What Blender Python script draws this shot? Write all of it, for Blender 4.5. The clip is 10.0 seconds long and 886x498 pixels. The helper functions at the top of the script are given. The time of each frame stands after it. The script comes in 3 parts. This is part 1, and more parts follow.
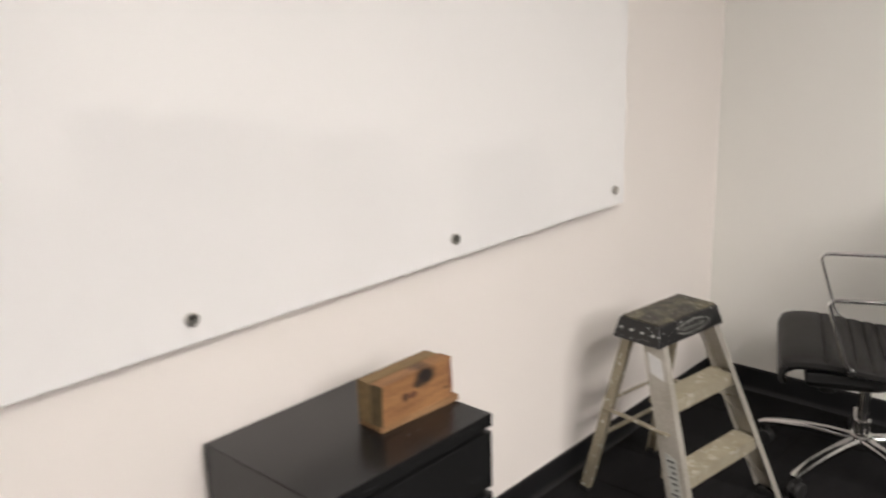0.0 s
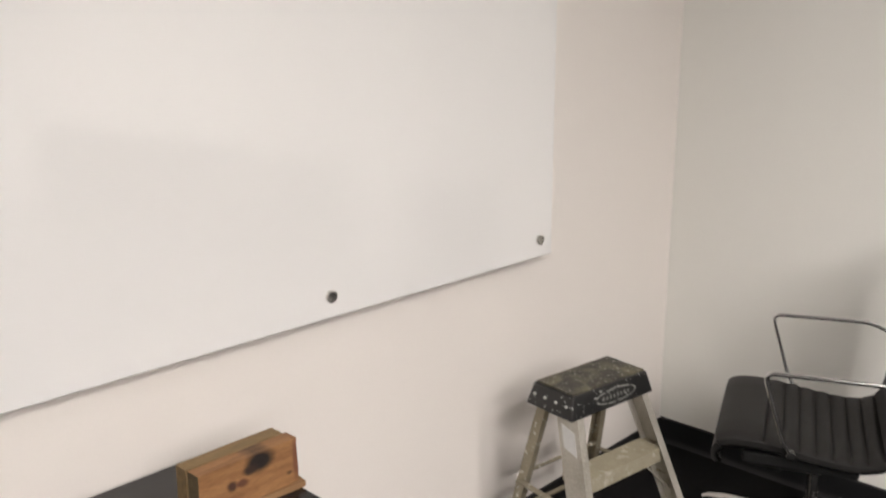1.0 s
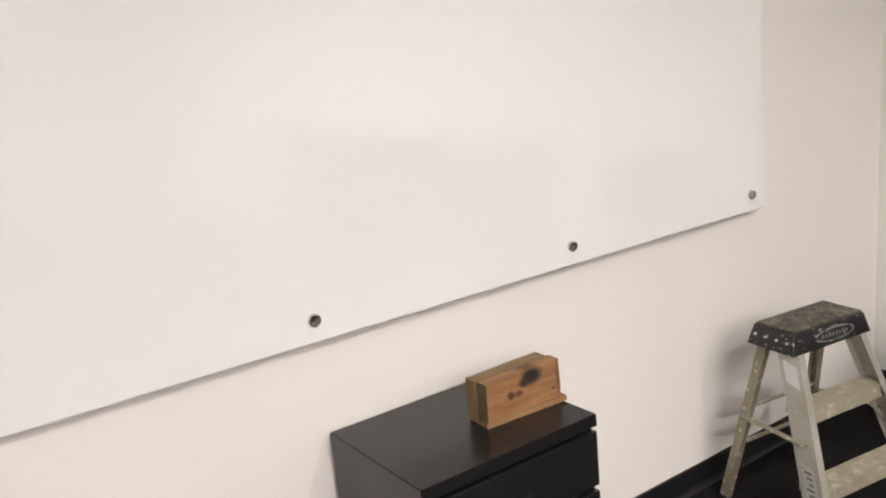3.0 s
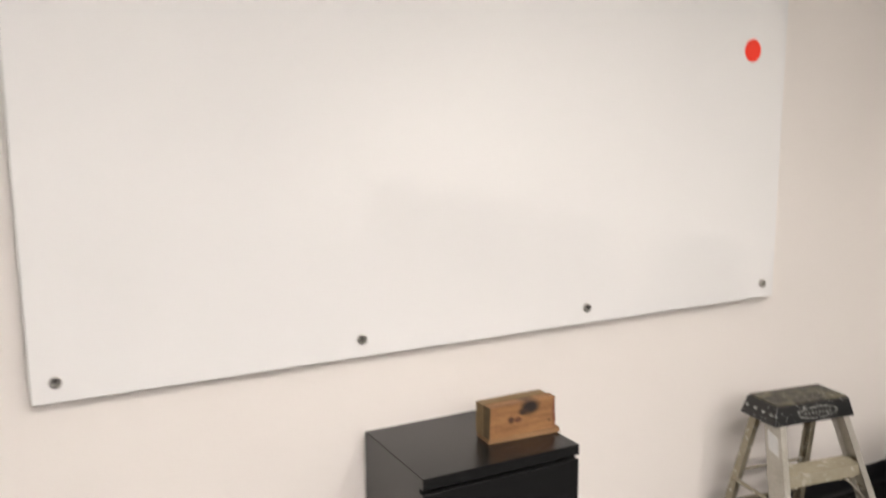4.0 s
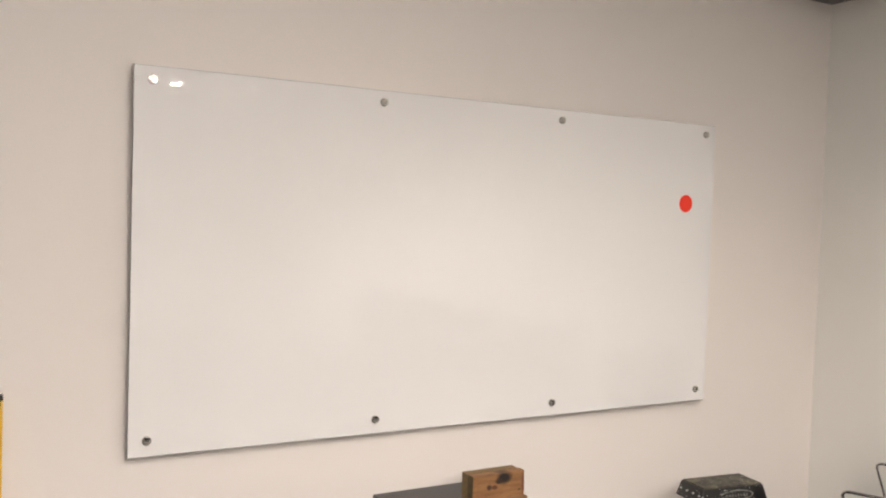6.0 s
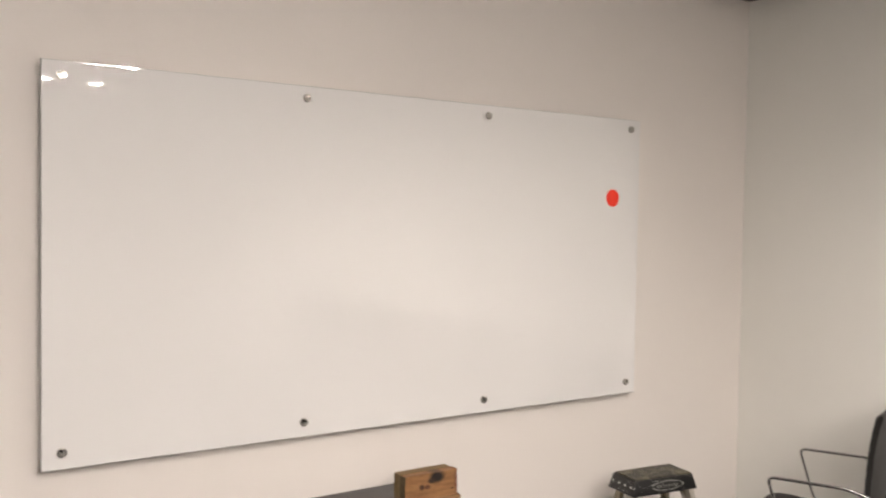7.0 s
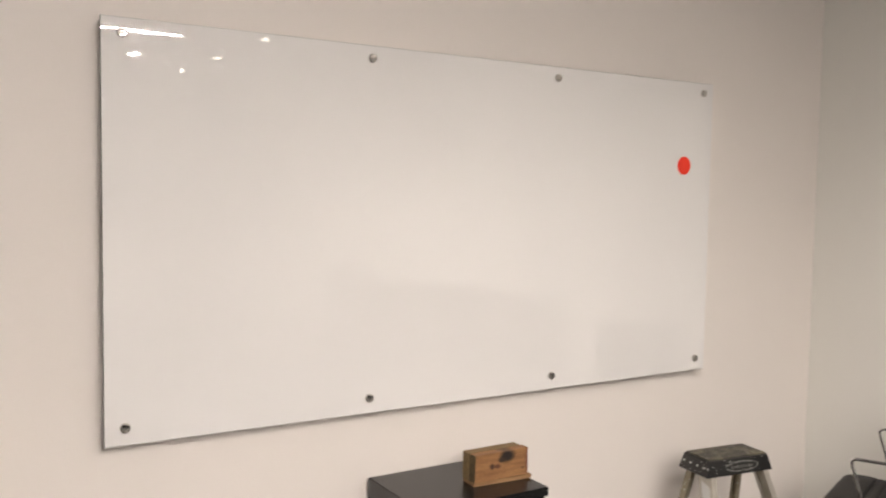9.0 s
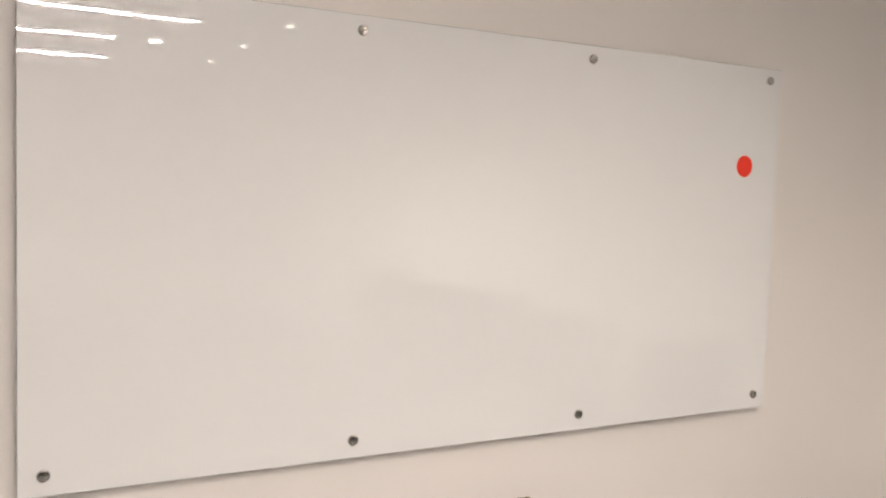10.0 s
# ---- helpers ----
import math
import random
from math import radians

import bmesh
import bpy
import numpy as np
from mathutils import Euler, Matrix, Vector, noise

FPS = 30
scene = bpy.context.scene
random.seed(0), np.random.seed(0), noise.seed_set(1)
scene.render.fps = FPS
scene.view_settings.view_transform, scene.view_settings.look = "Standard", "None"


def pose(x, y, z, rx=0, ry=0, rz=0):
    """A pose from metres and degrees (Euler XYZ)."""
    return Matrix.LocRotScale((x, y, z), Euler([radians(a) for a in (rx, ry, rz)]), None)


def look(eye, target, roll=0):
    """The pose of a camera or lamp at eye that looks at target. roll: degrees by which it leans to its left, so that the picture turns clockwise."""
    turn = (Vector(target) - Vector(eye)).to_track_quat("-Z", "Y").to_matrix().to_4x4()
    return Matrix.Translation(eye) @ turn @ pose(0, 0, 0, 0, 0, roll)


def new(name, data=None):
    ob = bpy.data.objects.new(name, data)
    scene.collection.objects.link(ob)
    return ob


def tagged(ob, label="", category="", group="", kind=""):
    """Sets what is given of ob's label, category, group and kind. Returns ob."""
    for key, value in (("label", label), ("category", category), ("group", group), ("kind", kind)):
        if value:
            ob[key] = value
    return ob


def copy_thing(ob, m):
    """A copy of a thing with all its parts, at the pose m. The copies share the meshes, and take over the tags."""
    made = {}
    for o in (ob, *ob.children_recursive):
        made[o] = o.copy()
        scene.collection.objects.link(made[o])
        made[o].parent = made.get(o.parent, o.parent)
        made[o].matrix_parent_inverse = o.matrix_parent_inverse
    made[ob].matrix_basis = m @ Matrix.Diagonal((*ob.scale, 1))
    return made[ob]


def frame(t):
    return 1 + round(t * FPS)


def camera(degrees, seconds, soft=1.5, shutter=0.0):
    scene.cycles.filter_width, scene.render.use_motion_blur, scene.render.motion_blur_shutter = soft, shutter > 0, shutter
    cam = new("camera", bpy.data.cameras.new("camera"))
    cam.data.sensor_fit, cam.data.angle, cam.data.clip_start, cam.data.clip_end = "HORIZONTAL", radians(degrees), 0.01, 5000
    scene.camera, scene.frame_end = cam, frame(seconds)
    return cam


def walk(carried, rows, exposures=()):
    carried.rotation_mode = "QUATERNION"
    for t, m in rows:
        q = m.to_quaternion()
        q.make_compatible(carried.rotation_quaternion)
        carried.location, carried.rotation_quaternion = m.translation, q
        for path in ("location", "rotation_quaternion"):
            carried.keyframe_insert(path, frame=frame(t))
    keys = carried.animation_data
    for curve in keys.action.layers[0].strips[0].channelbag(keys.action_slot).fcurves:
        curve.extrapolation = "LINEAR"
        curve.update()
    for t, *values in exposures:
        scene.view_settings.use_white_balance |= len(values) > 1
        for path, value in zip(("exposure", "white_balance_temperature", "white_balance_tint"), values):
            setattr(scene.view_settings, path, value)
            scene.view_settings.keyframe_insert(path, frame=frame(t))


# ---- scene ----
cam = camera(54.4, 10.0, soft=2.0, shutter=0.5)
PATH = [
    (0, (0.005, -1.428, 1.497), (1.429, -0.121, 0.98), -1.7),
    (0.2, (0.117, -1.453, 1.492), (1.552, -0.171, 0.947), -1.5),
    (0.5, (0.256, -1.481, 1.523), (1.71, -0.22, 0.979), -0.2),
    (0.6, (0.314, -1.517, 1.527), (1.742, -0.223, 0.99), -0.6),
    (0.7, (0.327, -1.528, 1.531), (1.753, -0.223, 1.015), -0.7),
    (0.8, (0.373, -1.527, 1.521), (1.787, -0.203, 1.022), -0.6),
    (1, (0.421, -1.505, 1.525), (1.817, -0.154, 1.049), -0.3),
    (1.3, (0.455, -1.519, 1.54), (1.812, -0.114, 1.11), -0.2),
    (1.5, (0.469, -1.538, 1.542), (1.797, -0.103, 1.122), 0.6),
    (1.8, (0.484, -1.564, 1.527), (1.703, -0.04, 1.092), -0.3),
    (2, (0.457, -1.572, 1.511), (1.542, 0.046, 1.056), -1.1),
    (2.3, (0.354, -1.594, 1.519), (1.324, 0.089, 1.043), -6.0),
    (2.5, (0.241, -1.579, 1.533), (1.292, 0.051, 1.044), -8.0),
    (2.7, (0.128, -1.58, 1.51), (1.241, 0.012, 1.036), -6.5),
    (3.8, (0.014, -2.072, 1.556), (0.962, -0.358, 1.152), -0.6),
    (3.9, (-0.01, -2.115, 1.576), (0.925, -0.386, 1.208), -0.5),
    (4, (-0.039, -2.154, 1.586), (0.878, -0.407, 1.258), -0.4),
    (4.2, (-0.132, -2.233, 1.598), (0.771, -0.469, 1.328), -0.3),
    (4.5, (-0.308, -2.358, 1.606), (0.633, -0.611, 1.363), -0.6),
    (5, (-0.438, -2.523, 1.635), (0.614, -0.838, 1.402), 0.9),
    (5.5, (-0.444, -2.703, 1.659), (0.518, -0.956, 1.513), 2.0),
    (5.7, (-0.442, -2.759, 1.684), (0.516, -1.006, 1.58), 2.0),
    (6.8, (-0.41, -2.744, 1.661), (0.646, -1.046, 1.598), 1.0),
    (7, (-0.396, -2.738, 1.663), (0.701, -1.068, 1.592), 0.9),
    (7.5, (-0.38, -2.719, 1.662), (0.752, -1.072, 1.577), 1.1),
    (8, (-0.421, -2.705, 1.647), (0.687, -1.043, 1.555), 1.3),
    (8.5, (-0.449, -2.651, 1.636), (0.624, -0.966, 1.531), 1.4),
    (9, (-0.444, -2.537, 1.635), (0.601, -0.837, 1.505), 0.9),
    (9.5, (-0.241, -2.341, 1.615), (0.739, -0.604, 1.471), 0.9),
    (10, (-0.06, -2.178, 1.644), (0.878, -0.417, 1.51), 1.8),
]
walk(cam, [(t, look(eye, target, roll)) for t, eye, target, roll in PATH], [(0, 0.06, 6150, 8), (0.6, 0.10, 6150, 8), (1.5, -0.14, 6150, 8), (2.0, -0.12, 6150, 8), (2.7, 0.03, 6150, 8), (3.8, 0.25, 6170, 8), (4.2, -0.1, 6300, 9), (4.5, -0.33, 6430, 10), (5.0, -0.06, 6450, 10), (5.5, 0.0, 6480, 10), (7.5, -0.06, 6480, 10), (9.0, -0.05, 6480, 10), (10, -0.13, 6500, 10)])

# ---- world and lamps ----
world = bpy.data.worlds.new("world")
scene.world = world
world.use_nodes = True
world.node_tree.nodes["Background"].inputs[0].default_value = (0.9, 0.95, 1.0, 1)
world.node_tree.nodes["Background"].inputs[1].default_value = 0.02
TUBE = 380.0          # radiance of the ceiling lamps' diffusers
SPOT = 14.0           # of the downlights' lenses, seen from the side
DOWN = 1.0           # scales the downlights


# ---- materials ----
def material(name, colour, rough=0.6, metal=0.0, vary=0.1, scale=8.0, fine=120.0, bump=0.1, rvary=0.1,
             coat=0.0, spec=0.5, second=None, stretch=(1, 1, 1), island=0.0):
    """A surface with variation at two scales and a fine relief."""
    m = bpy.data.materials.new(name)
    m.use_nodes = True
    n, l = m.node_tree.nodes, m.node_tree.links
    b = n["Principled BSDF"]
    b.inputs["Metallic"].default_value = metal
    b.inputs["Coat Weight"].default_value = coat
    b.inputs["Coat Roughness"].default_value = 0.05
    b.inputs["Specular IOR Level"].default_value = spec
    co = n.new("ShaderNodeTexCoord")
    mp = n.new("ShaderNodeMapping")
    mp.inputs["Scale"].default_value = stretch
    l.new(co.outputs["Object"], mp.inputs[0])
    big, small = n.new("ShaderNodeTexNoise"), n.new("ShaderNodeTexNoise")
    for tex, s, d in ((big, scale, 4), (small, fine, 3)):
        tex.inputs["Scale"].default_value = s
        tex.inputs["Detail"].default_value = d
        l.new(mp.outputs[0], tex.inputs["Vector"])
    mixf = n.new("ShaderNodeMath")
    mixf.operation = "MULTIPLY_ADD"
    l.new(small.outputs[0], mixf.inputs[0])
    mixf.inputs[1].default_value = 0.4
    half = n.new("ShaderNodeMath")
    half.operation = "MULTIPLY"
    half.inputs[1].default_value = 0.6
    l.new(big.outputs[0], half.inputs[0])
    l.new(half.outputs[0], mixf.inputs[2])
    ramp = n.new("ShaderNodeMapRange")
    ramp.inputs["From Min"].default_value, ramp.inputs["From Max"].default_value = 0.3, 0.7
    l.new(mixf.outputs[0], ramp.inputs[0])
    mix = n.new("ShaderNodeMix")
    mix.data_type = "RGBA"
    lo = second or tuple(c * (1 - vary) for c in colour)
    hi = colour if second else tuple(min(1, c * (1 + vary * 0.5)) for c in colour)
    mix.inputs[6].default_value, mix.inputs[7].default_value = (*lo, 1), (*hi, 1)
    l.new(ramp.outputs[0], mix.inputs[0])
    last = mix.outputs[2]
    if island:
        info = n.new("ShaderNodeObjectInfo")
        hsv = n.new("ShaderNodeHueSaturation")
        r2 = n.new("ShaderNodeMapRange")
        r2.inputs["To Min"].default_value, r2.inputs["To Max"].default_value = 1 - island, 1 + island
        l.new(info.outputs["Random"], r2.inputs[0])
        l.new(r2.outputs[0], hsv.inputs["Value"])
        l.new(last, hsv.inputs["Color"])
        last = hsv.outputs[0]
    l.new(last, b.inputs["Base Color"])
    r = n.new("ShaderNodeMapRange")
    r.inputs["To Min"].default_value, r.inputs["To Max"].default_value = max(0.02, rough - rvary), min(1, rough + rvary)
    l.new(mixf.outputs[0], r.inputs[0])
    l.new(r.outputs[0], b.inputs["Roughness"])
    if bump:
        bp = n.new("ShaderNodeBump")
        bp.inputs["Strength"].default_value = bump
        bp.inputs["Distance"].default_value = 0.002
        l.new(small.outputs[0], bp.inputs["Height"])
        l.new(bp.outputs[0], b.inputs["Normal"])
    return m


def spotted(m, colour, scale, low, high, colour2=None, rough=None):
    """Lays splashes of another colour over a material, where a noise rises above low."""
    n, l = m.node_tree.nodes, m.node_tree.links
    b = n["Principled BSDF"]
    was = b.inputs["Base Color"].links[0].from_socket
    co = n.new("ShaderNodeTexCoord")
    tex = n.new("ShaderNodeTexNoise")
    tex.inputs["Scale"].default_value = scale
    tex.inputs["Detail"].default_value = 3
    tex.inputs["Distortion"].default_value = 0.6
    l.new(co.outputs["Object"], tex.inputs["Vector"])
    rg = n.new("ShaderNodeMapRange")
    rg.inputs["From Min"].default_value, rg.inputs["From Max"].default_value = low, high
    l.new(tex.outputs[0], rg.inputs[0])
    mix = n.new("ShaderNodeMix")
    mix.data_type = "RGBA"
    l.new(rg.outputs[0], mix.inputs[0])
    l.new(was, mix.inputs[6])
    mix.inputs[7].default_value = (*colour, 1)
    l.new(mix.outputs[2], b.inputs["Base Color"])
    return m


def glowing(name, colour, strength):
    m = bpy.data.materials.new(name)
    m.use_nodes = True
    b = m.node_tree.nodes["Principled BSDF"]
    b.inputs["Base Color"].default_value = (0.8, 0.8, 0.8, 1)
    b.inputs["Emission Color"].default_value = (*colour, 1)
    b.inputs["Emission Strength"].default_value = strength
    return m


def wood(name):
    """Old construction timber: long grain, two knots and scorched patches on its face."""
    m = material(name, (0.36, 0.186, 0.072), 0.62, 0, scale=9, fine=60, bump=0.35, second=(0.16, 0.072, 0.028), stretch=(1, 7, 7))
    n, l = m.node_tree.nodes, m.node_tree.links
    b = n["Principled BSDF"]
    last = b.inputs["Base Color"].links[0].from_socket
    co = n.new("ShaderNodeTexCoord")
    warp = n.new("ShaderNodeTexNoise")
    warp.inputs["Scale"].default_value = 48
    l.new(co.outputs["Object"], warp.inputs["Vector"])
    shake = n.new("ShaderNodeVectorMath")
    shake.operation = "MULTIPLY_ADD"
    l.new(warp.outputs["Color"], shake.inputs[0])
    shake.inputs[1].default_value = (0.009, 0.009, 0.009)
    l.new(co.outputs["Object"], shake.inputs[2])
    for x, z, rx, rz, dark in ((0.022, 0.088, 0.030, 0.021, (0.014, 0.010, 0.008)), (0.000, 0.078, 0.016, 0.010, (0.03, 0.016, 0.011)), (-0.040, 0.060, 0.011, 0.011, (0.055, 0.022, 0.013)),
                               (-0.018, 0.058, 0.012, 0.008, (0.10, 0.038, 0.02)), (0.104, 0.062, 0.008, 0.04, (0.16, 0.065, 0.035)),
                               (0.088, 0.040, 0.007, 0.004, (0.10, 0.05, 0.022))):
        mp = n.new("ShaderNodeMapping")
        mp.vector_type = "POINT"
        mp.inputs["Location"].default_value = (-(x + 0.0045) / rx, 0, -(z + 0.0045) / rz)
        mp.inputs["Scale"].default_value = (1 / rx, 0.0, 1 / rz)
        l.new(shake.outputs[0], mp.inputs[0])
        ln = n.new("ShaderNodeVectorMath")
        ln.operation = "LENGTH"
        l.new(mp.outputs[0], ln.inputs[0])
        rg = n.new("ShaderNodeMapRange")
        rg.inputs["From Min"].default_value, rg.inputs["From Max"].default_value = 1.28, 0.62
        l.new(ln.outputs["Value"], rg.inputs[0])
        mix = n.new("ShaderNodeMix")
        mix.data_type = "RGBA"
        l.new(rg.outputs[0], mix.inputs[0])
        l.new(last, mix.inputs[6])
        mix.inputs[7].default_value = (*dark, 1)
        last = mix.outputs[2]
    l.new(last, b.inputs["Base Color"])
    return m


M_WALL = material("wall_paint", (0.80, 0.757, 0.712), 0.75, vary=0.025, scale=1.3, fine=260, bump=0.05)
M_WALL_COOL = material("wall_paint_cool", (0.82, 0.812, 0.765), 0.75, vary=0.025, scale=1.3, fine=260, bump=0.05)
# wall white darkened by hand, so the unseen walls bounce less light
M_FAR = material("far_wall_dimmed", (0.52, 0.507, 0.477), 0.8, vary=0.05, scale=1.3, fine=200, bump=0.05)
# ceiling grey set low to keep the top of the walls darker
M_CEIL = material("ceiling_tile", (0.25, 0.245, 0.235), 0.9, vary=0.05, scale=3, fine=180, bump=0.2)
M_CARPET = material("carpet", (0.011, 0.0107, 0.011), 0.95, vary=0.5, scale=6, fine=420, bump=0.9, spec=0.15, island=0.22, stretch=(1, 5, 1))
M_BASE = material("baseboard_vinyl", (0.008, 0.008, 0.009), 0.5, vary=0.2, scale=9, fine=90, bump=0.03)
M_GLASS = material("board_glass", (0.845, 0.835, 0.817), 0.008, vary=0.012, scale=2.0, fine=3.2, bump=0.25, rvary=0.003, spec=0.86)
# unseen back of the pane, darkened to deepen the shadow line below it
M_BACK = material("board_dark_back", (0.16, 0.16, 0.155), 0.6, vary=0.1, scale=12, bump=0.05)
M_EDGE = material("board_edge", (0.30, 0.34, 0.31), 0.12, vary=0.1, bump=0)
M_STEEL = material("brushed_steel", (0.46, 0.44, 0.42), 0.27, 1.0, vary=0.2, scale=60, fine=400, bump=0.05)
M_STUD = material("turned_steel", (0.60, 0.58, 0.545), 0.26, 1.0, vary=0.15, scale=60, fine=400, bump=0.03)
M_STUD.node_tree.nodes["Principled BSDF"].inputs["Anisotropic"].default_value = 0.85
turned = M_STUD.node_tree.nodes.new("ShaderNodeTangent")
turned.direction_type, turned.axis = "RADIAL", "Z"
M_STUD.node_tree.links.new(turned.outputs[0], M_STUD.node_tree.nodes["Principled BSDF"].inputs["Tangent"])
M_CHROME = material("chrome", (0.62, 0.62, 0.61), 0.09, 1.0, vary=0.06, scale=12, fine=90, bump=0.0, rvary=0.02)
M_ARM = material("polished_tube", (0.86, 0.86, 0.85), 0.18, 1.0, vary=0.06, scale=12, fine=90, bump=0.0, rvary=0.03)
M_RAIL = material("dark_polished_metal", (0.10, 0.10, 0.10), 0.22, 1.0, vary=0.2, scale=15, fine=200, bump=0.03)
M_LEATHER = material("black_leather", (0.0145, 0.0138, 0.0130), 0.56, vary=0.3, scale=16, fine=330, bump=0.2, spec=0.32)
M_PLASTIC = material("black_plastic", (0.012, 0.012, 0.012), 0.5, vary=0.3, scale=20, fine=300, bump=0.1)
M_CAB = material("black_brown_veneer", (0.0100, 0.0102, 0.0104), 0.27, vary=0.10, scale=5, fine=46, bump=0.0, rvary=0.012, stretch=(1, 9, 9))
M_DARK = material("drawer_inside", (0.02, 0.018, 0.016), 0.8, vary=0.2)
M_ALU = spotted(material("worn_aluminium", (0.54, 0.52, 0.465), 0.42, 0.5, vary=0.25, scale=11, fine=160, bump=0.12, second=(0.37, 0.345, 0.285)),
                (0.56, 0.54, 0.47), 120, 0.60, 0.78)
M_TREAD = spotted(material("painted_tread", (0.44, 0.40, 0.30), 0.55, 0.3, vary=0.3, scale=14, fine=200, bump=0.4, second=(0.29, 0.26, 0.18)),
                  (0.64, 0.62, 0.55), 34, 0.56, 0.80)
# tarnished metal, with the shade under the cap put into its darker tone
M_REAR = spotted(material("rear_leg_metal", (0.37, 0.335, 0.25), 0.5, 0.4, vary=0.3, scale=15, fine=140, bump=0.15, second=(0.25, 0.22, 0.155)),
                 (0.70, 0.68, 0.60), 60, 0.63, 0.68)
M_CAP = spotted(material("black_cap_plastic", (0.013, 0.013, 0.013), 0.36, vary=0.3, scale=30, fine=220, bump=0.2),
                (0.58, 0.58, 0.54), 100, 0.665, 0.69)
M_CAPTOP = spotted(spotted(material("worn_cap_top", (0.060, 0.055, 0.040), 0.6, vary=0.5, scale=25, fine=200, bump=0.4, second=(0.018, 0.018, 0.016)),
                           (0.15, 0.135, 0.085), 16, 0.42, 0.72), (0.42, 0.41, 0.35), 105, 0.62, 0.70)
M_BADGE = spotted(material("worn_badge", (0.27, 0.27, 0.245), 0.5, vary=0.4, scale=60, fine=300, bump=0.2), (0.03, 0.03, 0.03), 75, 0.50, 0.62)
M_BAR = material("badge_bars", (0.20, 0.20, 0.18), 0.5, vary=0.6, scale=160)
M_LABEL = material("paper_label", (0.66, 0.66, 0.64), 0.55, vary=0.12, scale=40, fine=200, bump=0.05)
M_LABEL2 = material("faded_label", (0.46, 0.47, 0.43), 0.55, vary=0.2, scale=40, fine=200, bump=0.05)
M_INK = material("label_ink", (0.16, 0.16, 0.15), 0.6, vary=0.2, scale=50)
M_RED = material("red_vinyl", (1.0, 0.055, 0.028), 0.5, vary=0.02, scale=20, bump=0.0, spec=0.3)
M_YELLOW = material("yellow_lacquer", (0.80, 0.50, 0.03), 0.35, vary=0.08, scale=15, fine=120, bump=0.03)
M_VIAL = material("vial_window", (0.36, 0.27, 0.17), 0.15, vary=0.1, bump=0)
M_WOOD = wood("scorched_timber")
M_WOOD2 = material("grey_timber", (0.27, 0.18, 0.08), 0.7, vary=0.3, scale=14, fine=80, bump=0.3, second=(0.15, 0.10, 0.045), stretch=(1, 7, 7))
M_WOOD3 = material("pale_timber", (0.30, 0.175, 0.078), 0.7, vary=0.3, scale=14, fine=80, bump=0.3, second=(0.19, 0.10, 0.042), stretch=(1, 7, 7))
M_ENDGRAIN = material("end_grain", (0.125, 0.092, 0.045), 0.75, vary=0.4, scale=60, fine=260, bump=0.4)
M_TUBE = glowing("tube_light", (1.0, 0.885, 0.815), TUBE)
M_SPOT = glowing("spot_light", (1.0, 0.86, 0.70), SPOT)
M_WHITE = material("white_enamel", (0.8, 0.8, 0.78), 0.4, vary=0.04, scale=10, bump=0.02)


# ---- mesh helpers ----
def thing(name, label, category, at=None, group="", kind=""):
    ob = new(name)
    if at is not None:
        ob.matrix_world = at
    return tagged(ob, label, category, group, kind)


def link(name, bm, mat, parent=None, label="", smooth=False):
    me = bpy.data.meshes.new(name)
    bmesh.ops.recalc_face_normals(bm, faces=bm.faces)
    for f in bm.faces:
        f.smooth = smooth
    bm.to_mesh(me)
    bm.free()
    me.materials.append(mat)
    ob = new(name, me)
    if parent is not None:
        ob.parent = parent
    if label:
        ob["label"] = label
    if smooth:
        me.set_sharp_from_angle(angle=radians(38))
    return ob


def part(name, bm, mat, parent, label="", smooth=False):
    return link(name, bm, mat, parent, label, smooth)


def box(x0, x1, y0, y1, z0, z1, bevel=0.0, seg=2):
    bm = bmesh.new()
    bmesh.ops.create_cube(bm, size=1.0)
    for v in bm.verts:
        v.co = ((x0 + x1) / 2 + v.co.x * (x1 - x0), (y0 + y1) / 2 + v.co.y * (y1 - y0), (z0 + z1) / 2 + v.co.z * (z1 - z0))
    if bevel:
        bmesh.ops.bevel(bm, geom=bm.edges[:], offset=bevel, segments=seg, profile=0.6, affect="EDGES")
    return bm


def join(a, b):
    """Adds the bmesh b to a."""
    me = bpy.data.meshes.new("joined")
    b.to_mesh(me)
    b.free()
    a.from_mesh(me)
    bpy.data.meshes.remove(me)
    return a


def moved(bm, m):
    bmesh.ops.transform(bm, matrix=m, verts=bm.verts)
    return bm


def disc(r, h, seg=24, bevel=0.0, r2=None):
    """An upright cylinder or cone on z = 0."""
    bm = bmesh.new()
    bmesh.ops.create_cone(bm, cap_ends=True, segments=seg, radius1=r, radius2=r if r2 is None else r2, depth=h)
    bmesh.ops.translate(bm, vec=(0, 0, h / 2), verts=bm.verts)
    if bevel:
        rim = [e for e in bm.edges if abs(e.verts[0].co.z - e.verts[1].co.z) < 1e-6]
        bmesh.ops.bevel(bm, geom=rim, offset=bevel, segments=3, profile=0.5, affect="EDGES")
    return bm


def rounded(points, radius, steps=6):
    """A polyline with its inner corners rounded off."""
    pts = [Vector(p) for p in points]
    out = [pts[0]]
    for a, b, c in zip(pts, pts[1:], pts[2:]):
        r = min(radius, (a - b).length / 2.1, (c - b).length / 2.1)
        p, q = b + (a - b).normalized() * r, b + (c - b).normalized() * r
        for i in range(steps + 1):
            t = i / steps
            out.append(p * (1 - t) ** 2 + b * 2 * t * (1 - t) + q * t * t)
    out.append(pts[-1])
    return out


